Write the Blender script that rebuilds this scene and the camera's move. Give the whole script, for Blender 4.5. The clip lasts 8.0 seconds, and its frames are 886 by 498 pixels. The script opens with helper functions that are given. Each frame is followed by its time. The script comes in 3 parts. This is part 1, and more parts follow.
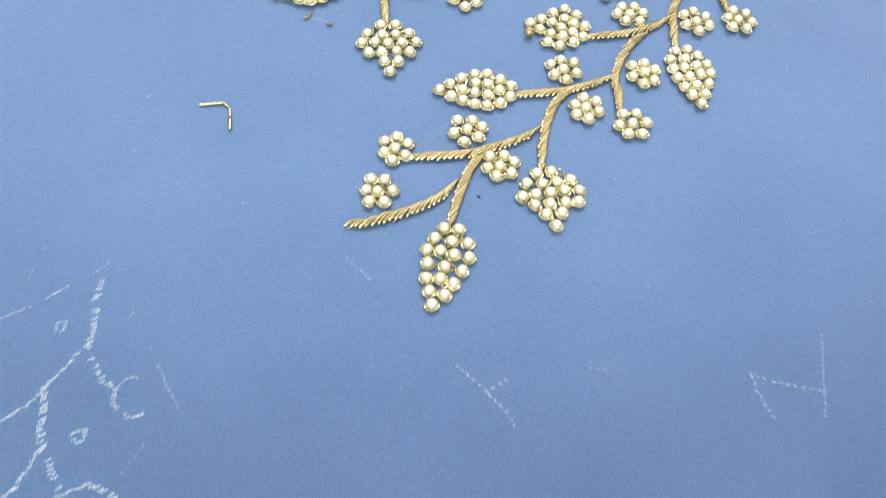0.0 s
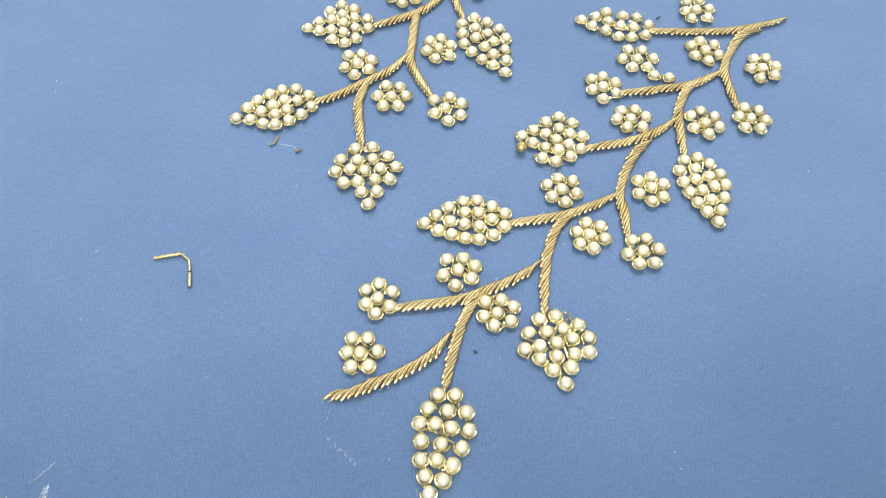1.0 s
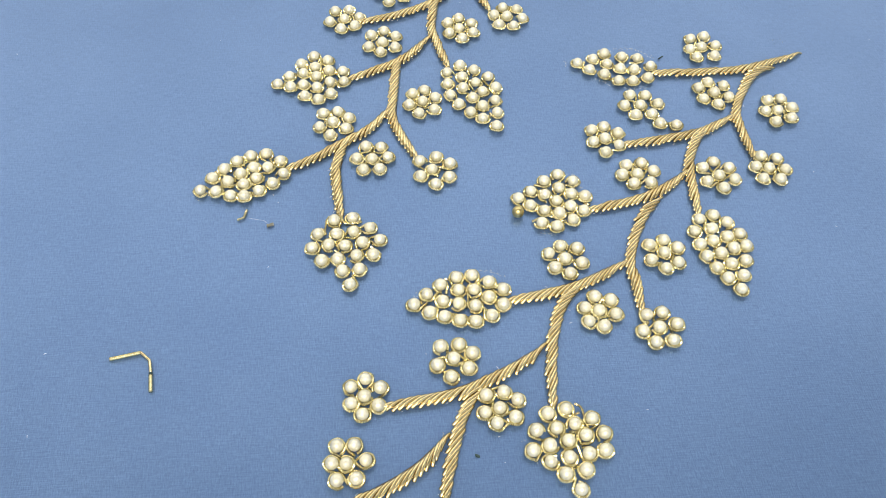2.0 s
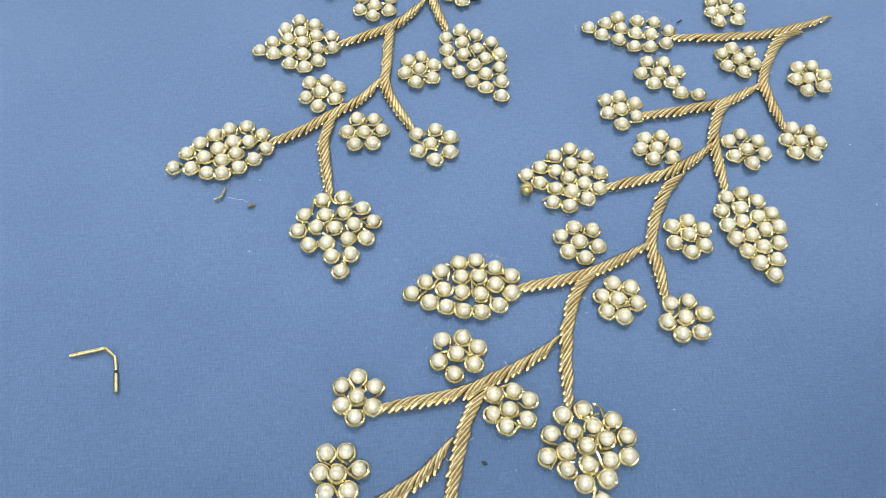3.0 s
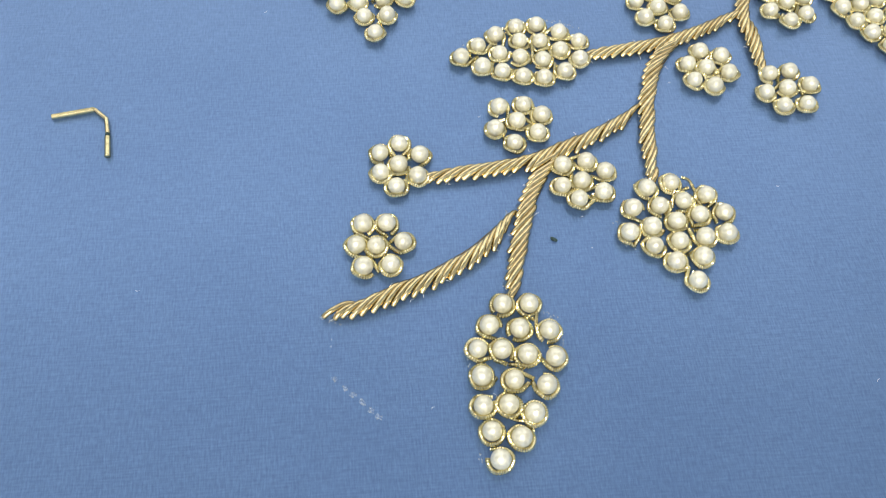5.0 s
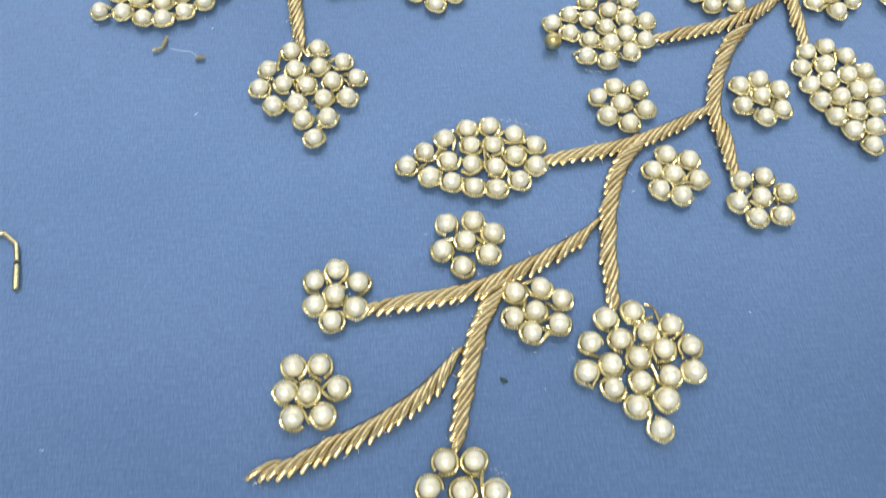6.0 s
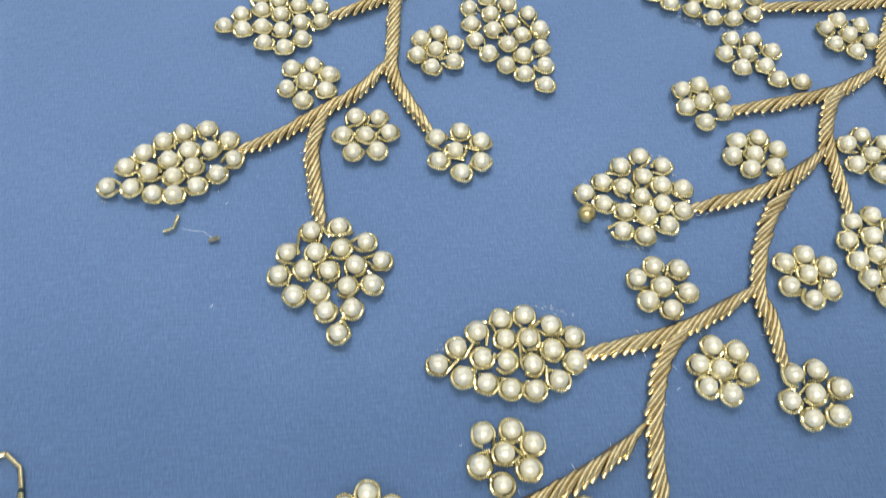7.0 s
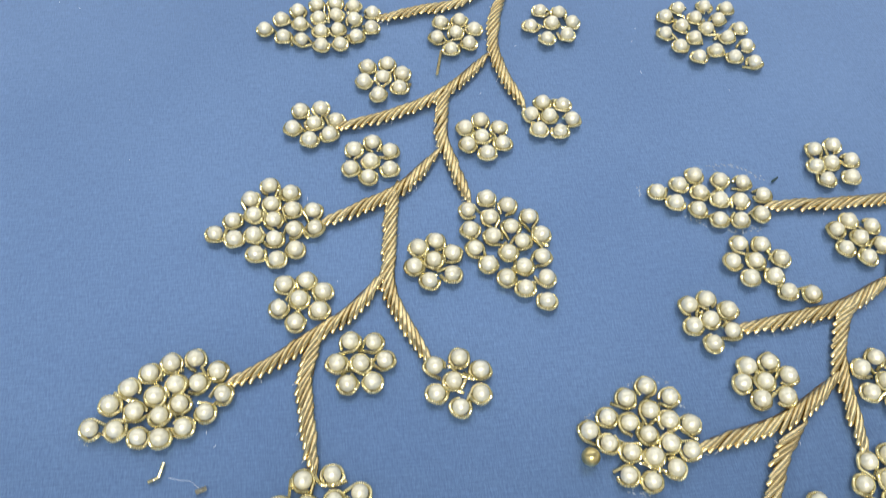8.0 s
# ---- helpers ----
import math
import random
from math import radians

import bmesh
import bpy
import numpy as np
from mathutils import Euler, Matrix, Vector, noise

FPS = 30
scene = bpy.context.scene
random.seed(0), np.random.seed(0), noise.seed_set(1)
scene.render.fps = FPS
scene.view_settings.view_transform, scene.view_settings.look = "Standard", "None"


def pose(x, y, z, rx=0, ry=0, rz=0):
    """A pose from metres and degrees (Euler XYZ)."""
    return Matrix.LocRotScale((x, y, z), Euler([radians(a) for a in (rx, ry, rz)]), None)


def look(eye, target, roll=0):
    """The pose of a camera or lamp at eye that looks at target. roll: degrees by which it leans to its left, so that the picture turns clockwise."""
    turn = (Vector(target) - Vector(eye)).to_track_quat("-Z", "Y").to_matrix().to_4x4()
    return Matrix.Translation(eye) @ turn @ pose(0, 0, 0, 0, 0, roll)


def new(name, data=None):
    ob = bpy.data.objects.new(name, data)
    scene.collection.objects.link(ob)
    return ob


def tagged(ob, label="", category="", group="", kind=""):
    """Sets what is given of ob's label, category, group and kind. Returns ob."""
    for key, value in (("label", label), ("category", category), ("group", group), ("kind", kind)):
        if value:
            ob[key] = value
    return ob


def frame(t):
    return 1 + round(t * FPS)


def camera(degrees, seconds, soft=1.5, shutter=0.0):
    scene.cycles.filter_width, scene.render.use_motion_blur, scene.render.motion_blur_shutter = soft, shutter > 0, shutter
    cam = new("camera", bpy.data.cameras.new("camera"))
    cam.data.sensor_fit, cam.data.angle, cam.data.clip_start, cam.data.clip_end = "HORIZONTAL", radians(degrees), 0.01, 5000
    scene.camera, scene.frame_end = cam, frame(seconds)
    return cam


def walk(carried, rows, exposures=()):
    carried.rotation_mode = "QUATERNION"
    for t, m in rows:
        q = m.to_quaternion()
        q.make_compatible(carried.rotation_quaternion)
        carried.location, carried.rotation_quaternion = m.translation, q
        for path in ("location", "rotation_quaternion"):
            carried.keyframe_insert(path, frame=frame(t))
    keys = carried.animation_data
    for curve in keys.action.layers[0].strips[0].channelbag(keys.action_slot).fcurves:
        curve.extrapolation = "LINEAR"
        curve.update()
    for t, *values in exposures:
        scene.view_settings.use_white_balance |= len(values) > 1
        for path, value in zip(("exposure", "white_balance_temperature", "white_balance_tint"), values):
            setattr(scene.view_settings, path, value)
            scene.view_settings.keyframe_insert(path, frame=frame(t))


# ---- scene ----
cam = camera(52.00, 8.0, soft=0.85, shutter=0.3)
# seconds, x, y, z (metres), rx, ry, rz (degrees)
ROWS = [
    (0.0, 0.00000, 0.00000, 0.22789, 32.786, -3.450, -0.000),
    (0.5, -0.00082, 0.03535, 0.22187, 33.176, -2.575, -1.289),
    (1.0, 0.00217, 0.05188, 0.22157, 34.035, -2.152, -2.726),
    (1.5, 0.00233, 0.07320, 0.21408, 34.295, -1.597, -3.877),
    (1.7, 0.00317, 0.07827, 0.21274, 34.970, -1.464, -4.389),
    (2.8, 0.00542, 0.09557, 0.19059, 33.750, -1.609, -5.240),
    (3.0, 0.00384, 0.09801, 0.18718, 33.872, -1.737, -5.326),
    (3.5, -0.00191, 0.10935, 0.17864, 33.653, -2.049, -5.500),
    (4.0, -0.00517, 0.10555, 0.17300, 33.778, -1.713, -5.136),
    (4.2, -0.00314, 0.09743, 0.16156, 33.859, -1.658, -5.208),
    (5.3, -0.00859, 0.08401, 0.13539, 30.349, -2.445, -4.956),
    (5.5, -0.00662, 0.08889, 0.13528, 30.272, -2.298, -5.062),
    (6.0, 0.00437, 0.11164, 0.13720, 30.696, -2.195, -5.547),
    (6.5, 0.00447, 0.13020, 0.14101, 31.533, -2.499, -6.101),
    (7.0, -0.00043, 0.14447, 0.14437, 32.096, -2.533, -6.420),
    (7.5, 0.00303, 0.16722, 0.15319, 32.195, -2.701, -6.526),
    (8.0, 0.00314, 0.18254, 0.16042, 33.440, -2.652, -6.459),
]
EXPOSURES = [(0.0, 0.23, 6650, 10), (1.5, 0.12, 6950, 10), (3.0, -0.09, 6600, 10), (3.5, -0.13, 6500, 10), (5.5, -0.06, 6500, 10), (6.5, -0.12, 6500, 10), (7.0, -0.23, 6500, 10), (7.5, -0.11, 6500, 10), (8.0, -0.14, 6500, 10)]
walk(cam, [(t, pose(*row)) for t, *row in ROWS], EXPOSURES)
# ---- light: two long ceiling fittings behind the camera, and an added fill light beyond it ----
LAMP = (-0.25, -1.10, 2.12)
world = bpy.data.worlds.new("room_air")
world.use_nodes = True
world.node_tree.nodes["Background"].inputs[0].default_value = (0.75, 0.82, 1.0, 1)
world.node_tree.nodes["Background"].inputs[1].default_value = 0.05
scene.world = world
LAMP_OFFSETS = (-0.42, 0.42)
for offset in LAMP_OFFSETS:
    lamp_data = bpy.data.lights.new("ceiling_lamp", "AREA")
    lamp_data.shape, lamp_data.size, lamp_data.size_y = "RECTANGLE", 0.26, 1.30
    lamp_data.energy, lamp_data.color = 26.5, (1.0, 0.965, 0.90)
    lamp = new("ceiling_lamp", lamp_data)
    lamp.matrix_world = pose(LAMP[0] + offset, LAMP[1], LAMP[2] - 0.02)

# added fill with no known source: brightens the cloth away from the camera
fill_data = bpy.data.lights.new("far_fill_light", "AREA")
fill_data.shape, fill_data.size, fill_data.size_y = "RECTANGLE", 2.0, 0.9
fill_data.energy, fill_data.color = 8.8, (0.98, 0.985, 1.0)
far_fill = new("far_fill_light", fill_data)
far_fill.matrix_world = look((0.05, 0.98, 0.82), (0.05, 0.0, 0.30))


# ---- materials ----
def node_material(name):
    m = bpy.data.materials.new(name)
    m.use_nodes = True
    return m, m.node_tree.nodes, m.node_tree.links, m.node_tree.nodes["Principled BSDF"]


def ramp(nodes, low, high, a=0.0, b=1.0):
    r = nodes.new("ShaderNodeValToRGB")
    r.color_ramp.elements[0].position, r.color_ramp.elements[1].position = a, b
    r.color_ramp.elements[0].color, r.color_ramp.elements[1].color = (*low, 1), (*high, 1)
    return r


def fabric_material():
    m, n, l, p = node_material("blue_cotton_satin")
    co = n.new("ShaderNodeTexCoord")
    # warp, weft and twill: fine streaks about three to the millimetre
    threads = []
    for turn, fine_scale, long_scale in ((0.0, 3400.0, 420.0), (0.0, 260.0, 3000.0), (radians(48), 3000.0, 700.0)):
        mapping = n.new("ShaderNodeMapping")
        mapping.inputs["Rotation"].default_value = (0, 0, turn)
        mapping.inputs["Scale"].default_value = (fine_scale, long_scale, 1.0)
        l.new(co.outputs["Object"], mapping.inputs["Vector"])
        w = n.new("ShaderNodeTexNoise")
        w.inputs["Scale"].default_value, w.inputs["Detail"].default_value = 1.0, 2.0
        l.new(mapping.outputs["Vector"], w.inputs["Vector"])
        threads.append(w)
    weave = n.new("ShaderNodeMath")
    weave.operation = "ADD"
    crossed = n.new("ShaderNodeMath")
    crossed.operation = "ADD"
    l.new(threads[0].outputs["Fac"], crossed.inputs[0])
    l.new(threads[1].outputs["Fac"], crossed.inputs[1])
    l.new(crossed.outputs[0], weave.inputs[0])
    l.new(threads[2].outputs["Fac"], weave.inputs[1])
    fine = n.new("ShaderNodeTexNoise")
    fine.inputs["Scale"].default_value, fine.inputs["Detail"].default_value = 1500.0, 4.0
    l.new(co.outputs["Object"], fine.inputs["Vector"])
    broad = n.new("ShaderNodeTexNoise")
    broad.inputs["Scale"].default_value, broad.inputs["Detail"].default_value = 22.0, 5.0
    l.new(co.outputs["Object"], broad.inputs["Vector"])
    base = ramp(n, (0.104, 0.190, 0.365), (0.124, 0.218, 0.405), 0.3, 0.7)
    l.new(broad.outputs["Fac"], base.inputs["Fac"])
    grain = ramp(n, (0.84, 0.85, 0.88), (1.10, 1.09, 1.06), 0.25, 0.75)
    l.new(fine.outputs["Fac"], grain.inputs["Fac"])
    mul = n.new("ShaderNodeMixRGB")
    mul.blend_type = "MULTIPLY"
    mul.inputs["Fac"].default_value = 0.75
    l.new(base.outputs["Color"], mul.inputs[1])
    l.new(grain.outputs["Color"], mul.inputs[2])
    lines = ramp(n, (0.82, 0.83, 0.85), (1.17, 1.16, 1.14), 0.37, 0.63)
    half = n.new("ShaderNodeMath")
    half.operation = "MULTIPLY"
    half.inputs[1].default_value = 1 / 3
    l.new(weave.outputs[0], half.inputs[0])
    l.new(half.outputs[0], lines.inputs["Fac"])
    mul2 = n.new("ShaderNodeMixRGB")
    mul2.blend_type = "MULTIPLY"
    mul2.inputs["Fac"].default_value = 1.0
    l.new(mul.outputs["Color"], mul2.inputs[1])
    l.new(lines.outputs["Color"], mul2.inputs[2])
    l.new(mul2.outputs["Color"], p.inputs["Base Color"])
    p.inputs["Roughness"].default_value = 0.36
    p.inputs["Metallic"].default_value = 0.48
    p.inputs["Specular IOR Level"].default_value = 0.60
    p.inputs["Sheen Weight"].default_value = 1.0
    p.inputs["Sheen Roughness"].default_value = 0.5
    p.inputs["Sheen Tint"].default_value = (0.45, 0.65, 1.0, 1)
    bump = n.new("ShaderNodeBump")
    bump.inputs["Strength"].default_value, bump.inputs["Distance"].default_value = 0.30, 0.0001
    l.new(weave.outputs[0], bump.inputs["Height"])
    ripple = n.new("ShaderNodeBump")
    ripple.inputs["Strength"].default_value, ripple.inputs["Distance"].default_value = 0.35, 0.0012
    l.new(broad.outputs["Fac"], ripple.inputs["Height"])
    l.new(bump.outputs["Normal"], ripple.inputs["Normal"])
    l.new(ripple.outputs["Normal"], p.inputs["Normal"])
    return m


def pearl_material():
    m, n, l, p = node_material("cream_pearl_lacquer")
    info = n.new("ShaderNodeObjectInfo")
    tint = ramp(n, (0.82, 0.79, 0.61), (0.90, 0.88, 0.71))
    l.new(info.outputs["Random"], tint.inputs["Fac"])
    co = n.new("ShaderNodeTexCoord")
    cloud = n.new("ShaderNodeTexNoise")
    cloud.inputs["Scale"].default_value, cloud.inputs["Detail"].default_value = 1500.0, 2.0
    l.new(co.outputs["Object"], cloud.inputs["Vector"])
    spots = ramp(n, (0.90, 0.89, 0.84), (1.04, 1.03, 1.02), 0.3, 0.65)
    l.new(cloud.outputs["Fac"], spots.inputs["Fac"])
    mul = n.new("ShaderNodeMixRGB")
    mul.blend_type = "MULTIPLY"
    mul.inputs["Fac"].default_value = 1.0
    l.new(tint.outputs["Color"], mul.inputs[1])
    l.new(spots.outputs["Color"], mul.inputs[2])
    l.new(mul.outputs["Color"], p.inputs["Base Color"])
    p.inputs["Roughness"].default_value = 0.40
    p.inputs["Specular IOR Level"].default_value = 0.75
    p.inputs["Coat Weight"].default_value = 0.9
    p.inputs["Coat Roughness"].default_value = 0.07
    p.inputs["Coat IOR"].default_value = 1.75
    p.inputs["Metallic"].default_value = 0.42
    bump = n.new("ShaderNodeBump")
    bump.inputs["Strength"].default_value, bump.inputs["Distance"].default_value = 0.8, 0.00013
    l.new(cloud.outputs["Fac"], bump.inputs["Height"])
    l.new(bump.outputs["Normal"], p.inputs["Normal"])
    return m


def gold_material(name, low, high, rough):
    m, n, l, p = node_material(name)
    info = n.new("ShaderNodeObjectInfo")
    tint = ramp(n, low, high)
    l.new(info.outputs["Random"], tint.inputs["Fac"])
    co = n.new("ShaderNodeTexCoord")
    wear = n.new("ShaderNodeTexNoise")
    wear.inputs["Scale"].default_value, wear.inputs["Detail"].default_value = 900.0, 3.0
    l.new(co.outputs["Object"], wear.inputs["Vector"])
    dull = ramp(n, (0.78, 0.74, 0.68), (1.05, 1.04, 1.0), 0.3, 0.7)
    l.new(wear.outputs["Fac"], dull.inputs["Fac"])
    mul = n.new("ShaderNodeMixRGB")
    mul.blend_type = "MULTIPLY"
    mul.inputs["Fac"].default_value = 1.0
    l.new(tint.outputs["Color"], mul.inputs[1])
    l.new(dull.outputs["Color"], mul.inputs[2])
    l.new(mul.outputs["Color"], p.inputs["Base Color"])
    p.inputs["Metallic"].default_value = 1.0
    p.inputs["Roughness"].default_value = rough
    return m


def plain_material(name, color, rough=0.7, grain=60.0, depth=0.1):
    m, n, l, p = node_material(name)
    co = n.new("ShaderNodeTexCoord")
    noise_tex = n.new("ShaderNodeTexNoise")
    noise_tex.inputs["Scale"].default_value, noise_tex.inputs["Detail"].default_value = grain, 5.0
    l.new(co.outputs["Object"], noise_tex.inputs["Vector"])
    mixed = ramp(n, [c * (1 - depth) for c in color], [min(1.0, c * (1 + depth)) for c in color], 0.3, 0.7)
    l.new(noise_tex.outputs["Fac"], mixed.inputs["Fac"])
    l.new(mixed.outputs["Color"], p.inputs["Base Color"])
    p.inputs["Roughness"].default_value = rough
    return m


def chalk_material(name, cover):
    """Powder caught on the threads, with cloth showing through between the grains."""
    m, n, l, p = node_material(name)
    p.inputs["Base Color"].default_value = (0.74, 0.86, 0.95, 1)
    p.inputs["Roughness"].default_value = 0.95
    co = n.new("ShaderNodeTexCoord")
    grains = n.new("ShaderNodeTexNoise")
    grains.inputs["Scale"].default_value, grains.inputs["Detail"].default_value = 1900.0, 5.0
    l.new(co.outputs["Object"], grains.inputs["Vector"])
    gate = ramp(n, (0, 0, 0), (cover, cover, cover), 0.33, 0.66)
    l.new(grains.outputs["Fac"], gate.inputs["Fac"])
    l.new(gate.outputs["Color"], p.inputs["Alpha"])
    return m


FABRIC = fabric_material()
PEARL = pearl_material()
RING_GOLD = gold_material("pale_gold_coil", (0.64, 0.58, 0.33), (0.86, 0.80, 0.51), 0.20)
STEM_GOLD = gold_material("antique_gold_coil", (0.64, 0.52, 0.28), (0.87, 0.76, 0.46), 0.22)
BEAD_GOLD = gold_material("brass_bead_gold", (0.70, 0.59, 0.28), (0.72, 0.61, 0.30), 0.3)
PADDING = gold_material("dull_gold_padding_cord", (0.30, 0.20, 0.10), (0.36, 0.25, 0.13), 0.5)
CHALK_HEAVY = chalk_material("chalk_powder", 0.62)
CHALK_FAINT = chalk_material("faint_chalk_powder", 0.38)
CHALK_SMUDGE = chalk_material("chalk_smudge", 0.75)
SPECK = plain_material("dark_green_thread", (0.025, 0.06, 0.055), 0.6, 900.0, 0.3)
GREY = plain_material("tarnished_thread_end", (0.25, 0.24, 0.18), 0.5, 900.0, 0.3)
LINT = plain_material("white_lint", (0.85, 0.88, 0.92), 0.9, 900.0, 0.05)
PLASTER = plain_material("white_wall_paint", (0.78, 0.78, 0.76), 0.85, 8.0, 0.04)
WALL = plain_material("pale_grey_wall_paint", (0.70, 0.70, 0.70), 0.85, 8.0, 0.05)


# ---- mesh helpers (millimetres in, metres out) ----
MM = 0.001


def mesh_from(name, verts, faces, material, smooth=True):
    me = bpy.data.meshes.new(name)
    me.from_pydata([tuple(MM * c for c in v) for v in verts], [], faces)
    me.materials.append(material)
    me.polygons.foreach_set("use_smooth", [smooth] * len(me.polygons))
    me.update()
    return me


def part(name, data, parent, m=None, label=""):
    ob = new(name, data)
    ob.parent = parent
    if m is not None:
        ob.matrix_basis = m
    return tagged(ob, label)


def thing(name, x, y, label, category, group=""):
    """An empty at the base of a thing, on the cloth at x, y (millimetres)."""
    ob = new(name)
    ob.empty_display_size = 0.003
    ob.location = (MM * x, MM * y, 0)
    return tagged(ob, label, category, group)


def place(x, y, z=0.0, turn=0.0, scale=(1, 1, 1), tip=0.0):
    return Matrix.LocRotScale((MM * x, MM * y, MM * z), Euler((0, tip, turn)), scale)


def tube(points, radius, pitch=0.0, groove=0.78, sides=6, taper=None):
    """A tube along the points; with a pitch it becomes a close coil of fine wire, with a ridge and a groove to each turn."""
    path = [Vector(q) for q in points]
    length = [0.0]
    for q, r in zip(path, path[1:]):
        length.append(length[-1] + (r - q).length)
    count = max(2, round(length[-1] / pitch * 2)) if pitch else len(path) - 1
    verts, faces, k = [], [], 0
    for i in range(count + 1):
        s = length[-1] * i / count
        while k < len(path) - 2 and length[k + 1] < s:
            k += 1
        f = (s - length[k]) / max(1e-9, length[k + 1] - length[k])
        c = path[k].lerp(path[k + 1], f)
        a = path[max(0, k - 1)] if f < 0.5 else path[k]
        b = path[k + 1] if f < 0.5 else path[min(len(path) - 1, k + 2)]
        way = (b - a).normalized()
        side = way.cross(Vector((0, 0, 1)))
        side = side.normalized() if side.length > 1e-6 else Vector((1, 0, 0))
        up = side.cross(way)
        r = radius * (groove if pitch and i % 2 else 1.0)
        if taper:
            r *= taper(i / count)
        for j in range(sides):
            w = 2 * math.pi * (j + 0.5) / sides
            verts.append(c + side * (r * math.cos(w)) + up * (r * math.sin(w)))
    for i in range(count):
        for j in range(sides):
            faces.append((i * sides + j, i * sides + (j + 1) % sides, (i + 1) * sides + (j + 1) % sides, (i + 1) * sides + j))
    faces.append(tuple(reversed(range(sides))))
    faces.append(tuple(count * sides + j for j in range(sides)))
    return verts, faces


def ball(radius, rings=14, segments=22, wobble=0.0, hole=0.0):
    """A bead: a ball, with a dimple at either end of its drilled hole."""
    verts, faces = [], []
    for i in range(rings + 1):
        a = math.pi * i / rings
        for j in range(segments):
            w = 2 * math.pi * j / segments
            d = Vector((math.sin(a) * math.cos(w), math.sin(a) * math.sin(w), math.cos(a)))
            r = radius * (1 + wobble * noise.noise(d * 1.3))
            if i in (0, rings):
                r *= 1 - hole
            verts.append(d * r)
    for i in range(rings):
        for j in range(segments):
            faces.append((i * segments + j, (i + 1) * segments + j, (i + 1) * segments + (j + 1) % segments, i * segments + (j + 1) % segments))
    return verts, faces


def box(x0, x1, y0, y1, z0, z1):
    v = [(x, y, z) for x in (x0, x1) for y in (y0, y1) for z in (z0, z1)]
    return v, [(0, 1, 3, 2), (4, 6, 7, 5), (0, 4, 5, 1), (2, 3, 7, 6), (0, 2, 6, 4), (1, 5, 7, 3)]


# ---- the setting ----
def build_setting():
    # the stretched cloth: a sheet with a slight sag and pull, finer near the embroidery
    xs = sorted(set([-1500, -900, -500, -300] + list(range(-200, 261, 10)) + [350, 600, 1000, 1500]))
    ys = sorted(set([-2000, -1200, -700, -300] + list(range(-100, 501, 10)) + [700, 1000]))
    verts = [(x, y, 0.12 * (noise.noise(Vector((x * 0.02, y * 0.02, 0.3))) - 0.8)) for y in ys for x in xs]
    w = len(xs)
    faces = [(j * w + i, j * w + i + 1, (j + 1) * w + i + 1, (j + 1) * w + i) for j in range(len(ys) - 1) for i in range(w - 1)]
    cloth = new("ground", mesh_from("ground", verts, faces, FABRIC))
    tagged(cloth, "plain blue cotton satin cloth stretched flat under embroidery", "fabric", kind="structure")
    for name, b in (("wall_south", (-1500, 1500, -2100, -2000, -20, 2200)),
                    ("wall_east", (1500, 1600, -2100, 1100, -20, 2200)), ("wall_west", (-1600, -1500, -2100, 1100, -20, 2200)),
                    ("ceiling", (-1600, 1600, -2100, 1100, 2200, 2300))):
        ob = new(name, mesh_from(name, *box(*b), PLASTER if name == "ceiling" else WALL, False))
        tagged(ob, "plain painted " + ("white ceiling" if name == "ceiling" else "grey room wall"), "ceiling" if name == "ceiling" else "wall", kind="structure")
    verts, faces = [], []
    for b in ((-1500, -900, 1000, 1100, -20, 2200), (1100, 1500, 1000, 1100, -20, 2200), (-900, 1100, 1000, 1100, -20, 370), (-900, 1100, 1000, 1100, 1270, 2200)):
        v, f = box(*b)
        faces += [tuple(len(verts) + i for i in q) for q in f]
        verts += v
    tagged(new("wall_north", mesh_from("wall_north", verts, faces, WALL, False)), "plain grey painted room wall with an added, unseen window", "wall", kind="structure")
    # unseen window, added to house the fill light on the north side
    window = tagged(new("added_window_1"), "wide unseen window added in a grey wall", "window", kind="structure")
    window.location = (0.1, 1.05, 0.82)
    for name, b in (("added_window_frame", (-1000, -960, -20, 20, -450, 450)), ("added_window_frame", (960, 1000, -20, 20, -450, 450)), ("added_window_frame", (-20, 20, -20, 20, -410, 410)),
                    ("added_window_frame", (-960, 960, -20, 20, 410, 450)), ("added_window_frame", (-960, 960, -20, 20, -450, -410))):
        part(name, mesh_from(name, *box(*b), PLASTER, False), window)
    for offset in LAMP_OFFSETS:
        panel = tagged(new("ceiling_light"), "long white ceiling light fitting", "lamp", kind="structure")
        panel.location = (LAMP[0] + offset, LAMP[1], 2.2)
        part("frame", mesh_from("frame", *box(-150, 150, -670, 670, -55, 0), PLASTER, False), panel)


build_setting()

# ---- shared meshes: pearls, coils ----
R = 1.62
PEARLS = [mesh_from("pearl", *ball(R, 18, 28, 0.012, 0.02), PEARL) for _ in range(2)]


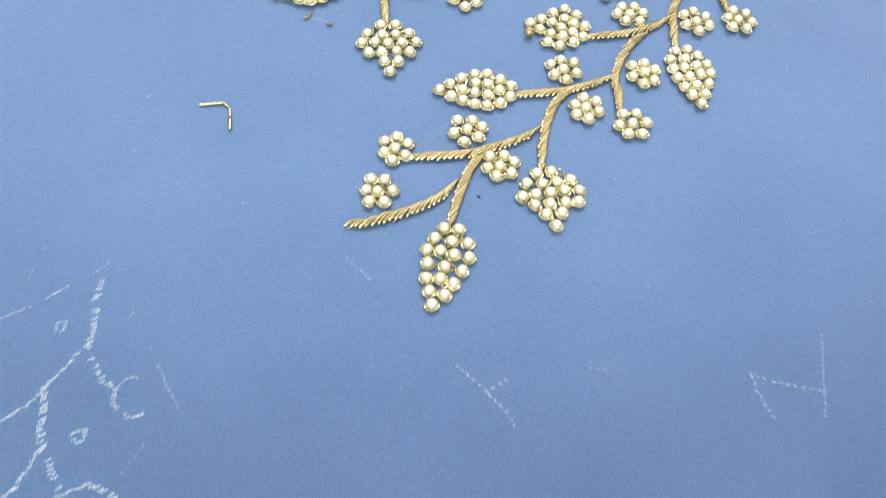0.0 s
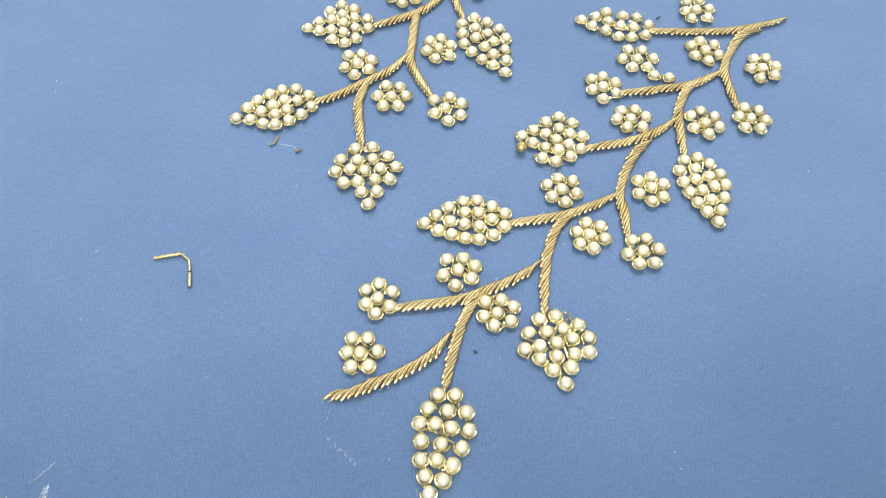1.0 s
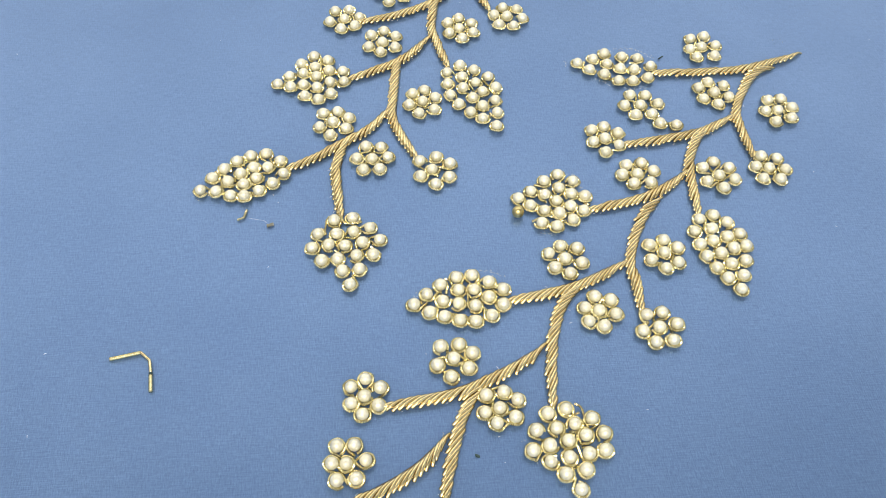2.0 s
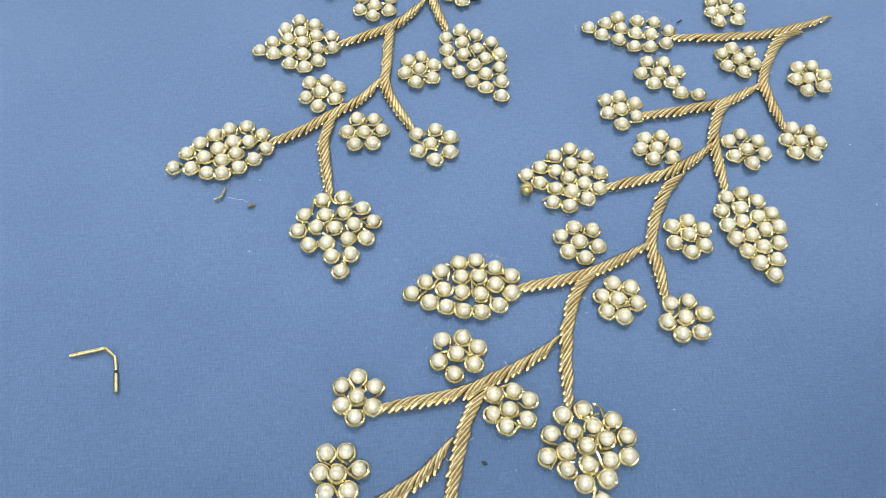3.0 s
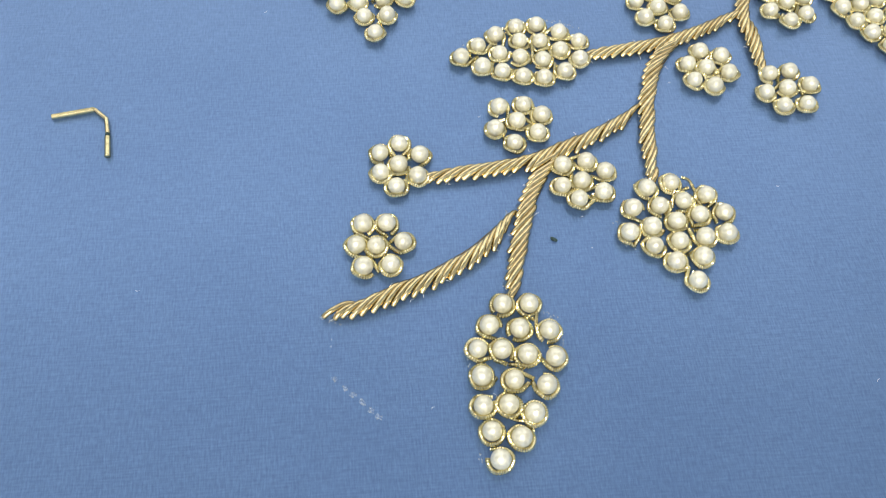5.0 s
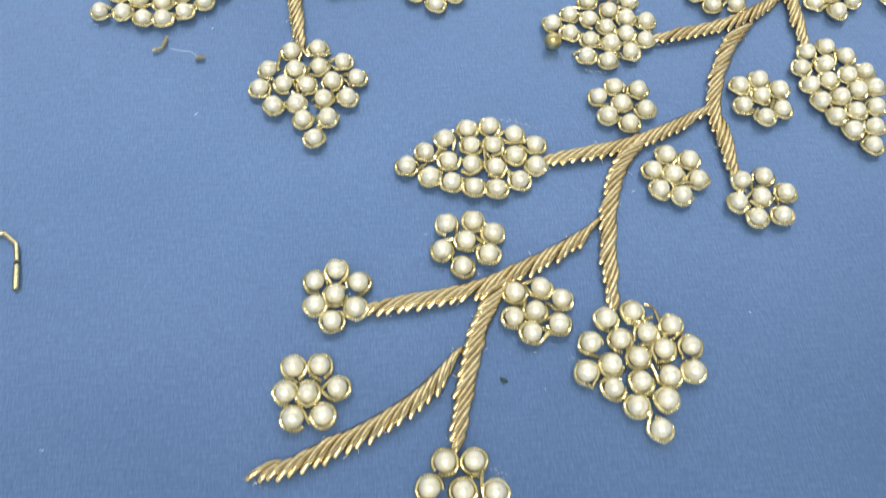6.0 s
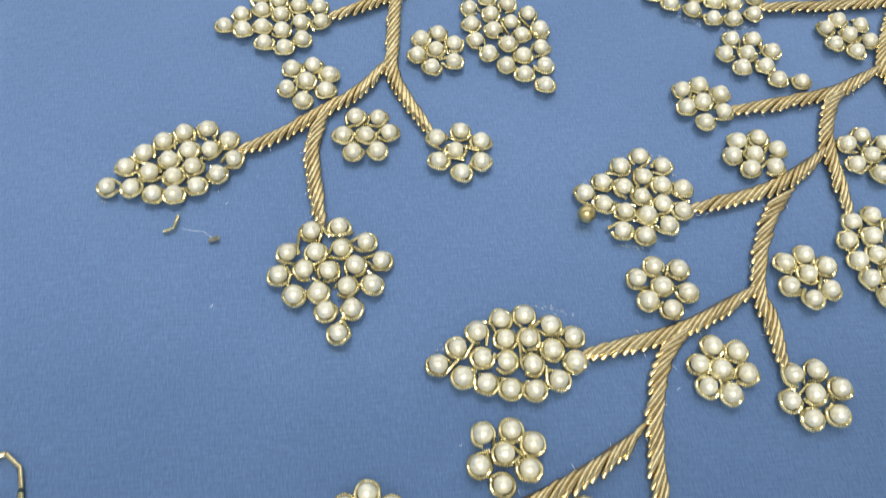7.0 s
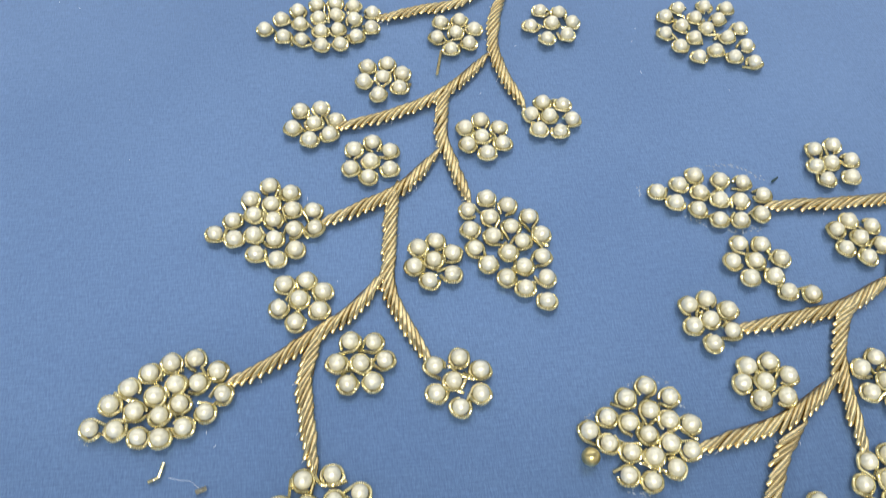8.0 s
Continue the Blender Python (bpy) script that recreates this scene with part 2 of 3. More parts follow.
def ring_mesh(sweep, tail_a, tail_b, seed):
    """A length of coil laid round a pearl, open towards +x, its ends running off to the needle holes."""
    rnd = random.Random(seed)
    phase, bulge = rnd.uniform(0, 6.3), rnd.uniform(0.01, 0.06)
    start = math.pi - sweep / 2
    pts = []
    for i in range(33):
        w = start + sweep * i / 32
        r = 1.93 * (1 + bulge * math.sin(2 * w + phase) + 0.02 * math.sin(5 * w + phase))
        f = abs(i / 16 - 1)
        z = 1.05 - 0.35 * f ** 3 + 0.13 * math.sin(3 * w + phase)
        pts.append(Vector((r * math.cos(w), r * math.sin(w), z)))
    if tail_a > 0.2:
        d = (pts[0] - pts[1]).normalized()
        pts[:0] = [pts[0] + d * tail_a * k + Vector((0.25 * tail_a * k, 0, -0.3 * k)) for k in (1.0, 0.5)]
    if tail_b > 0.2:
        d = (pts[-1] - pts[-2]).normalized()
        pts += [pts[-1] + d * tail_b * k + Vector((0.25 * tail_b * k, 0, -0.3 * k)) for k in (0.5, 1.0)]
    return mesh_from("wire_ring", *tube(pts, 0.47, 0.40, 0.75, 9), RING_GOLD, False)


RINGS = [ring_mesh(radians(random.uniform(270, 352)), random.choice((0, 0.5, 1.0, 1.7)), random.choice((0, 0.6, 1.2, 1.9)), k) for k in range(18)]


def motif(name, x, y, spots, label, category, group):
    """A group of pearls sewn to the cloth, each held by a loop of gold coil."""
    ob = thing(name, x, y, label, category, group)
    n = len(spots) // 2
    for i in range(n):
        dx, dy = spots[2 * i], spots[2 * i + 1]
        grow = random.uniform(0.95, 1.04)
        turn = Euler([random.uniform(0, 6.28) for _ in range(3)])
        part("pearl", random.choice(PEARLS), ob, Matrix.LocRotScale((MM * dx, MM * dy, MM * R * grow), turn, (grow,) * 3))
        inward = math.atan2(-dy, -dx) + random.gauss(0, 0.6) if dx * dx + dy * dy > 4 else random.uniform(0, 6.28)
        flip = random.choice((1, -1))
        part("wire_ring", random.choice(RINGS), ob, place(dx, dy, random.uniform(-0.05, 0.12), inward, (1, flip, 1)), "pale gold coil loop")
    return ob


def flower(x, y, *spots, label="seven-pearl flower edged with pale gold coil on blue cloth"):
    return motif("pearl_flower", x, y, spots, label, "flower", "pearl flowers along the vines")


def leaf(x, y, *spots, label="pointed leaf of cream pearls looped with gold coil"):
    return motif("pearl_leaf", x, y, spots, label, "leaf", "pearl leaves along the vines")


def strand_mesh(length, seed):
    rnd = random.Random(seed)
    bend = rnd.uniform(-0.06, 0.06)
    pts = []
    for i in range(17):
        u = i / 8 - 1
        over = max(0.0, u)
        # the near end is cut blunt and stands proud; the far end wraps down over the edge of the padding
        pts.append((length / 2 * (u - 0.10 * over ** 3), bend * (1 - u * u) - 0.55 * over ** 2.4,
                    0.56 - 0.10 * u + 0.80 * (1 - abs(u) ** (3.2 if u < 0 else 2.2))))
    return mesh_from("coil_strand", *tube(pts, 0.55, 0.40, 0.95, 9, lambda f: 1 - 0.22 * f ** 3), STEM_GOLD, True)


STRANDS = [strand_mesh(6.0, k) for k in range(8)]


def wisp_mesh(seed):
    rnd = random.Random(seed)
    pts = [(0.32 * k, rnd.uniform(-0.2, 0.2), 0.1 + 0.25 * math.sin(k)) for k in range(4)]
    return mesh_from("sewing_thread", *tube(pts, 0.045, sides=5), LINT)


WISPS = [wisp_mesh(k) for k in range(5)]


def spline(points, step):
    """Even steps along a smooth line through the points: place and direction."""
    p = [Vector((a, b)) for a, b in zip(points[::2], points[1::2])]
    p = [p[0] * 2 - p[1]] + p + [p[-1] * 2 - p[-2]]
    fine = []
    for i in range(1, len(p) - 2):
        for k in range(40):
            t = k / 40
            fine.append(0.5 * ((2 * p[i]) + (p[i + 1] - p[i - 1]) * t + (2 * p[i - 1] - 5 * p[i] + 4 * p[i + 1] - p[i + 2]) * t * t
                               + (3 * p[i] - p[i - 1] - 3 * p[i + 1] + p[i + 2]) * t ** 3))
    fine.append(p[-2])
    out, run, want = [], 0.0, 0.0
    for a, b in zip(fine, fine[1:]):
        d = (b - a).length
        while want <= run + d:
            out.append((a.lerp(b, (want - run) / max(d, 1e-9)), (b - a).normalized()))
            want += step
        run += d
    return out


def stem(lay, width, *points, label="twisted gold coil stem stitched slantwise over padding"):
    """A vine branch: short coils laid slantwise, side by side, over a padded line."""
    x, y = points[0], points[1]
    ob = thing("vine_branch", x, y, label, "vine branch", "gold stems of the vines")
    line = spline(points, 1.80)
    if lay < 0:
        # these run on under the branch that crosses their upper end
        q, way = line[-1]
        line.append((q + way * 1.7, way))
    total = len(line)
    side = 1 if lay > 0 else -1
    core = [(q.x - x + 0.25 * side * -way.y, q.y - y + 0.25 * side * way.x, 0.55) for q, way in line[1:-1]]
    part("padding", mesh_from("padding", *tube(core, width * 0.36, sides=10, taper=lambda f: 0.5 + 0.5 * min(1.0, 5 * f, 9 * (1.02 - f))), PADDING), ob, Matrix.Diagonal((1, 1, 0.66, 1)), "dull gold padding cord")
    slant = radians(lay)
    for i, (q, way) in enumerate(line):
        ends = min(i + 1.2, (total - i + 0.2) * 1.6) if lay > 0 else i + 1.2
        reach = min(1.0, 0.42 + 0.17 * ends)
        late = max(0.0, i / total - 0.72) / 0.28 if lay > 0 else 0.0
        lean = slant * (1 - 0.45 * late)
        long = (width if lay > 0 else 0.94 * width) * reach / math.sin(abs(slant)) * random.uniform(1.06, 1.16)
        turn = math.atan2(way.y, way.x) + lean * (0.75 + 0.25 * reach) + random.gauss(0, 0.035)
        back = 0.12 * reach
        aside = 0.25 * reach
        q = q + Vector((way.y, -way.x)) * aside
        m = place(q.x - x - back * math.cos(turn) + random.gauss(0, 0.07), q.y - y - back * math.sin(turn) + random.gauss(0, 0.07), random.uniform(-0.04, 0.06) + 0.012 * (i % 3), turn, (long / 6.0, side, 0.6 + 0.4 * reach))
        part("coil_strand", random.choice(STRANDS), ob, m)
        if random.random() < 0.3:
            # a wisp of the white sewing thread where a coil goes down into the cloth
            far = -0.5 * long * 1.02 if random.random() < 0.75 else 0.5 * long
            part("sewing_thread", random.choice(WISPS), ob, place(q.x - x + far * math.cos(turn), q.y - y + far * math.sin(turn), 0.12, random.uniform(0, 6.28)), "wisp of white sewing thread")
    return ob


def link(ob, z, *points):
    """A length of coil that runs on from one pearl to the next."""
    x, y = points[0], points[1]
    line = [(q.x - x, q.y - y, z + 0.25 * math.sin(0.9 * k)) for k, (q, _) in enumerate(spline(points, 0.5))]
    at = ob.location
    part("wire_link", mesh_from("wire_link", *tube(line, 0.38, 0.42, 0.7), RING_GOLD, False), ob, place(x - at.x / MM, y - at.y / MM), "stray length of gold coil")


def chalk(width, heavy, *points):
    """A line pounced through a pricked pattern: a row of powder dabs."""
    label = {2: "pale smudge of chalk powder beside the pearls", 1: "broken white chalk pattern line on blue cloth", 0: "faint dotted white chalk line on blue cloth"}[heavy]
    powder = (CHALK_FAINT, CHALK_HEAVY, CHALK_SMUDGE)[heavy]
    x, y = points[0], points[1]
    ob = thing("chalk_line", x, y, label, "chalk mark", "chalk pattern lines")
    step = (0.95 * width + 1.0, 0.5 * width + 0.45, 0.42 * width)[heavy]
    spread = (0.12, 0.12, 0.34)[heavy] * width
    for q, way in spline(points, step):
        if heavy == 1 and random.random() < 0.08:
            continue
        n = 9
        # powder catches along the twill, whichever way the line runs
        lean = (radians(42) if heavy == 1 else math.atan2(way.y, way.x)) + random.gauss(0, 0.15)
        verts = [(0, 0, 0.05)]
        for k in range(n):
            w = 2 * math.pi * k / n
            r = random.uniform(0.55, 1.25)
            verts.append((r * (0.62, 0.62, 0.28)[heavy] * width * math.cos(w), r * (0.55, 0.27, 0.17)[heavy] * width * math.sin(w), 0.02))
        dab = mesh_from("dab", verts, [(0, 1 + k, 1 + (k + 1) % n) for k in range(n)], powder)
        part("dab", dab, ob, place(q.x - x + random.gauss(0, spread), q.y - y + random.gauss(0, spread), 0.03, lean))
    return ob


def wire_piece(name, points, radius, material, label, category, pitch=0.36):
    x, y = points[0][0], points[0][1]
    ob = new(name, mesh_from(name, *tube([(a - x, b - y, c) for a, b, c in points], radius, pitch, 0.8, 7), material, False))
    ob.location = (MM * x, MM * y, 0)
    return tagged(ob, label, category)


# ---- the two vines ----
bed = leaf(14.3, 141.7, -0.3, 12.1, 4.2, 11.9, -3.0, 8.3, 2.0, 7.4, 6.9, 6.8, -5.3, 4.2, -1.4, 3.8, 2.7, 2.7, 7.2, 1.9, -5.2, -0.6, 0.0, -1.6, 5.1, -2.8, -5.5, -5.6, -1.4, -5.7, 2.5, -7.4, -4.6, -9.9, -0.1, -11.2, -3.8, -14.5, label="long hanging leaf of cream pearls with open gaps")
link(bed, 1.0, 11.4, 134.8, 13.8, 133.6, 17.2, 132.6)
link(bed, 1.0, 19.6, 152.0, 19.2, 149.4, 19.7, 147.6)
bed = leaf(47.7, 167.8, -4.3, 8.1, 0.4, 9.0, 6.4, 6.0, -7.7, 3.9, -2.7, 4.1, 1.9, 4.9, 4.2, 1.8, 8.8, 2.0, -9.3, -1.2, -5.0, -0.2, -0.3, 0.7, -5.4, -4.2, -0.7, -3.5, 4.1, -2.9, 8.3, -2.4, -2.2, -7.6, 2.8, -6.9, 0.7, -11.6, label="broad heart-like leaf of pearls with a stray wire loop")
link(bed, 1.0, 47.0, 175.8, 48.5, 175.1, 51.5, 175.7)
link(bed, 1.0, 50.6, 178.2, 52.1, 176.9, 52.3, 174.6, 52.8, 172.6, 55.5, 172.4)
bed = leaf(55.7, 241.9, 2.1, 9.5, -2.3, 7.4, 6.2, 6.9, 1.7, 4.5, -6.7, 3.9, -2.8, 2.4, 4.9, 2.2, 8.8, 1.1, -10.7, 1.5, 0.3, -0.1, -7.5, -1.2, 4.0, -2.3, -3.7, -3.3, 0.4, -4.5, 7.6, -4.0, 3.9, -7.1, -5.2, -7.6, -1.0, -9.1, label="broad diamond leaf of cream pearls above a loose gold bead")
link(bed, 1.0, 53.3, 236.5, 54.9, 235.6, 58.1, 234.2)
link(bed, 1.0, 62.6, 242.6, 63.8, 241.0, 65.7, 239.7)
leaf(84.2, 294.9, -12.6, 2.6, -7.2, 4.2, -3.1, 6.4, 2.5, 4.7, 7.4, 3.7, -9.2, -0.7, -3.0, 1.7, 0.9, -0.7, 5.4, -1.4, 11.0, -0.1, -4.7, -2.9, -0.6, -5.9, 4.0, -6.4, 9.1, -5.2, label="narrow leaf of fourteen pearls with chalk traces round it")
bed = leaf(-33.6, 256.8, -12.8, -4.4, -9.6, -0.0, -8.3, -5.0, -6.3, 3.1, -5.0, -1.7, -4.1, -6.8, -2.7, 5.9, -1.5, 1.1, -0.5, -2.9, -0.2, -7.3, 1.2, 7.7, 2.2, 3.1, 3.1, -0.9, 3.9, -5.6, 5.7, 8.2, 6.3, 3.0, 7.8, -3.0, 9.9, 5.2, 10.9, 0.4, label="long pointed leaf of nineteen pearls looped with gold coil")
link(bed, 1.0, -42.6, 259.3, -40.4, 257.9, -36.9, 256.7)
link(bed, 1.0, -26.8, 263.3, -25.7, 261.2, -23.6, 260.3)
bed = leaf(-13.5, 295.7, -0.0, 9.9, 4.4, 7.7, -4.1, 6.6, 0.3, 5.0, 4.7, 3.2, 9.1, 2.6, -7.8, 1.4, -3.4, 2.5, 0.7, 0.8, -11.4, -1.8, -7.4, -3.4, -3.4, -2.7, 0.8, -4.1, 4.9, -2.0, 9.3, -1.9, -3.0, -7.5, 1.2, -9.2, 5.1, -7.0)
link(bed, 1.0, -11.4, 305.2, -11.3, 302.6, -10.9, 301.5)
link(bed, 1.0, -6.6, 294.2, -6.3, 292.3, -5.5, 291.5)
bed = leaf(36.5, 286.3, -3.2, 12.4, -7.6, 9.5, 1.1, 10.0, -3.1, 7.2, 5.3, 6.7, -7.8, 4.4, -3.2, 2.3, 1.0, 4.4, 7.2, 1.9, -7.4, -0.5, -0.5, -2.1, 2.8, 0.5, -5.1, -4.6, 6.4, -3.7, -1.8, -8.2, 2.2, -5.8, 1.7, -11.0, 6.4, -8.9, 5.6, -14.4)
link(bed, 1.0, 41.9, 287.9, 43.2, 286.3, 45.1, 285.2)
leaf(0.4, 355.5, -14.7, -1.0, -10.6, 2.3, -6.4, 5.0, -10.2, -3.9, -6.0, 0.4, -5.8, -5.2, -1.6, 6.9, -1.3, 2.2, -1.0, -2.6, -1.1, -7.5, 3.0, 7.2, 3.0, 2.8, 3.1, -2.3, 3.5, -7.3, 7.5, 5.9, 7.4, 1.0, 7.6, -5.0, 12.1, 3.2, 11.5, -2.1)
leaf(96.8, 346.3, -5.3, 9.1, 1.8, 9.4, 7.3, 8.3, -9.5, 6.3, -1.7, 5.4, 4.1, 4.5, -6.0, 2.7, 0.3, 1.3, -10.9, 0.4, 8.8, 0.9, -3.8, -1.7, 4.7, -2.1, -8.2, -4.4, 8.8, -5.2, 0.5, -6.5, -4.4, -8.3, 4.6, -9.0, 9.1, -11.1)
bed = leaf(25.8, 210.5, 3.0, 7.3, -1.3, 6.9, -5.8, 4.8, 7.3, 5.0, -9.6, 2.1, -1.0, 3.0, 3.1, 2.7, 11.0, 2.4, -13.3, -0.8, -5.5, -0.2, -1.5, -1.3, 6.9, 0.2, -9.3, -3.5, 3.0, -2.3, 10.5, -2.4, -5.5, -5.0, -1.5, -6.4, 7.0, -5.5, 2.6, -7.0)
link(bed, 1.0, 27.1, 213.1, 27.1, 210.6, 26.9, 208.4, 28.2, 206.5)
link(bed, 1.0, 21.4, 217.4, 22.9, 216.5, 23.0, 215.9)
link(bed, 1.0, 34.6, 208.8, 34.8, 207.0, 35.0, 205.5)
bed = leaf(-5.0, 229.8, 2.0, 9.8, -3.2, 9.2, 6.7, 6.0, -7.7, 4.8, -2.6, 4.4, 2.1, 4.9, 9.3, 1.7, -9.4, 0.2, -4.8, 0.9, -0.4, 0.3, 4.5, 1.0, -6.8, -4.3, -2.4, -4.0, 2.7, -3.3, 7.3, -3.2, -1.3, -7.9, 3.4, -7.8, 0.7, -12.5, label="broad hanging pearl leaf tapering to a single pearl")
link(bed, 1.0, -6.4, 240.5, -5.2, 238.3, -2.8, 237.8, -0.1, 238.3)
link(bed, 1.0, -10.3, 239.7, -10.7, 237.2, -11.1, 234.0)
leaf(100.3, 222.3, 0.1, 11.3, -4.3, 10.2, 3.3, 8.5, -6.7, 6.1, -1.6, 6.6, 6.0, 4.4, 2.2, 3.6, -6.2, 1.5, -2.2, 2.6, 2.9, -0.4, 6.6, 0.2, -5.3, -2.6, -1.1, -1.8, 5.2, -4.7, 0.9, -5.5, -3.4, -6.5, 3.2, -9.5, -1.3, -10.1, 1.4, -13.9)
flower(88.3, 277.8, 0.0, 0.0, -2.3, 4.5, 2.4, 3.9, -5.0, 0.2, 5.7, 0.2, -2.3, -4.0, 2.9, -4.0, 4.6, -8.0, 9.5, -8.9, label="pearl flower with two stray pearls trailing beside it")
flower(113.2, 281.7, 0.0, 0.0, -1.0, 4.6, -4.5, 2.5, 3.6, 2.9, -4.1, -2.4, 0.0, -5.0, 4.1, -2.1)
flower(114.1, 302.5, 0.0, 0.0, -2.7, 4.1, 2.1, 5.0, 4.9, 0.5, -3.9, -0.7, -2.6, -4.6, 3.3, -4.4)
flower(74.5, 264.7, 0.0, 0.0, -3.5, 3.6, 0.5, 4.7, 4.4, 1.9, -3.7, -1.1, 3.8, -2.9, -0.7, -5.3)
flower(81.6, 250.3, 0.0, 0.0, -2.6, 3.4, 2.0, 4.0, 5.0, 0.8, -4.6, -0.0, -1.8, -3.6, 3.2, -3.5)
flower(-7.9, 276.6, 0.0, 0.0, -2.9, 3.7, 1.5, 4.2, 4.8, 1.4, -4.1, -1.7, 3.9, -2.9, -0.9, -5.2)
flower(20.1, 283.7, 0.0, 0.0, -2.9, 3.3, 0.9, 4.6, 4.1, 1.3, -4.2, -1.3, 3.4, -3.8, -1.4, -5.0)
flower(3.5, 261.2, 0.0, 0.0, -1.8, 4.9, 2.7, 4.3, -4.6, 0.4, 4.6, 0.3, -2.8, -4.1, 2.0, -4.1)
bed = flower(21.0, 255.9, 0.0, 0.0, 1.6, 4.8, -3.4, 3.4, 5.4, 1.9, -3.6, -2.3, 4.8, -3.1, 0.6, -5.5)
link(bed, 1.0, 19.2, 256.0, 20.5, 254.5, 22.8, 253.1)
link(bed, 1.0, 20.3, 259.3, 21.9, 257.7, 23.6, 256.4, 25.8, 256.2)
flower(8.8, 311.0, 0.0, 0.0, -3.5, 3.5, 0.8, 5.3, 4.5, 2.5, -4.5, -1.7, 4.1, -2.6, -0.8, -4.4)
flower(-3.3, 323.0, 0.0, 0.0, -3.0, 4.0, 1.7, 4.4, 5.0, 0.7, -4.9, -1.1, 3.3, -3.6, -1.2, -4.8)
flower(13.5, 336.4, 0.0, 0.0, -3.4, 3.7, 1.4, 4.2, 4.7, 0.7, -4.6, -1.1, 3.7, -3.7, -1.5, -5.6)
flower(32.8, 350.3, 0.0, 0.0, -3.4, 3.8, 1.4, 4.4, 4.7, 0.9, -4.9, -1.4, 2.8, -3.9, -1.8, -5.6, label="seven-pearl flower with a loose coil end hanging out")
flower(57.6, 352.2, 0.0, 0.0, -2.3, 4.6, 2.4, 3.6, 5.1, -0.2, -5.6, -0.7, 3.0, -4.5, -2.2, -5.4)
flower(51.4, 321.3, 0.0, 0.0, -0.9, 4.3, 3.7, 3.3, -4.2, 0.8, 5.1, -1.4, -3.1, -4.0, 1.7, -4.8)
flower(34.7, 316.2, 0.0, 0.0, -3.5, 2.9, 0.3, 4.9, 4.3, 2.3, -3.5, -2.1, 4.5, -2.3, 0.6, -4.9)
bed = flower(61.6, 204.4, 0.0, 0.0, -0.4, 4.4, 3.7, 3.0, -3.6, 1.2, 4.3, -1.4, -3.2, -3.1, 0.5, -4.8)
link(bed, 1.0, 60.6, 203.5, 60.9, 202.1, 61.0, 200.7)
flower(76.6, 198.2, 0.0, 0.0, -2.6, 3.9, 1.7, 4.4, 4.9, 0.7, -4.5, -0.8, -1.8, -4.3, 2.9, -4.1)
flower(55.2, 221.6, 0.0, 0.0, -0.6, 4.3, 3.9, 3.3, -4.2, 2.0, 4.4, -1.6, -3.2, -2.7, 0.6, -4.8)
flower(83.4, 221.8, 0.0, 0.0, -3.7, 2.8, 0.6, 4.1, 4.0, 1.3, -4.2, -2.2, 3.1, -3.6, -0.7, -5.2)
flower(105.9, 248.2, 0.0, 0.0, -0.4, 5.1, -4.1, 3.1, 3.7, 2.7, -4.0, -2.1, 4.3, -1.8, 0.2, -4.9)
flower(121.7, 250.0, 0.0, 0.0, -1.2, 4.6, 3.4, 3.5, -3.8, 0.8, 4.8, -0.8, -2.8, -3.9, 2.2, -4.5)
flower(131.4, 272.9, 0.0, 0.0, -2.0, 4.4, 2.2, 4.7, 4.8, 1.0, -4.1, -0.1, 3.3, -3.5, -1.9, -4.6)
flower(-6.6, 166.7, 0.0, 0.0, -2.1, 4.6, 2.1, 4.5, -3.4, 0.3, 4.7, 0.5, -2.3, -4.0, 2.3, -3.9)
flower(31.7, 178.3, 0.0, 0.0, -3.0, 3.7, 1.5, 4.3, 4.7, 1.9, -3.7, -0.9, 3.6, -2.7, -1.1, -4.0)
flower(-1.6, 183.9, 0.0, 0.0, -3.3, 2.8, 0.4, 4.7, 4.0, 2.0, -3.4, -1.6, 3.3, -2.7, -0.7, -4.8)
flower(21.6, 192.9, 0.0, 0.0, -3.1, 3.6, 1.7, 3.9, 4.9, 1.2, -4.4, -1.6, 3.6, -3.0, -1.1, -5.1)

# stems: lay of the coils in degrees, width, then the line
tail = stem(28, 3.0, -12.4, 155.0, -5.6, 157.2, 3.2, 160.7, 11.8, 165.7, 17.7, 171.8, label="free-ended tail of slanted gold coil stitched over padding")
# the last strand of the tail lies apart and points past the end
part("coil_strand", STRANDS[2], tail, place(-1.0, 0.3, 0.05, radians(29), (1.0, 1, 0.85)))
stem(-24, 3.0, 16.6, 156.9, 18.3, 164.9, 21.7, 175.2, 25.5, 182.3)
stem(28, 3.0, 4.3, 181.7, 13.9, 182.6, 22.4, 184.0, 31.3, 187.3, 39.5, 191.2, 45.8, 195.6)
stem(-24, 3.0, 45.7, 179.2, 46.4, 188.8, 48.9, 199.6, 52.0, 206.7, 56.0, 211.7)
stem(28, 3.0, 39.0, 210.2, 46.4, 211.1, 55.6, 212.8, 64.4, 216.1, 72.3, 219.9)
stem(-24, 3.0, 73.6, 205.1, 73.5, 212.4, 73.3, 218.8, 75.5, 226.0, 79.7, 234.0, 84.1, 239.8)
stem(28, 3.0, 66.1, 239.2, 74.7, 240.5, 83.0, 242.6, 90.8, 246.5, 96.2, 250.2)
stem(-24, 3.0, 96.9, 236.0, 97.2, 244.3, 98.2, 253.0, 101.4, 260.4, 104.5, 264.9)
stem(28, 3.0, 80.8, 263.0, 92.6, 264.2, 105.0, 266.6, 117.9, 272.4)
stem(-24, 3.0, 118.8, 256.2, 117.9, 265.2, 118.5, 273.5, 122.5, 281.8, 128.3, 289.3, 132.6, 292.0)
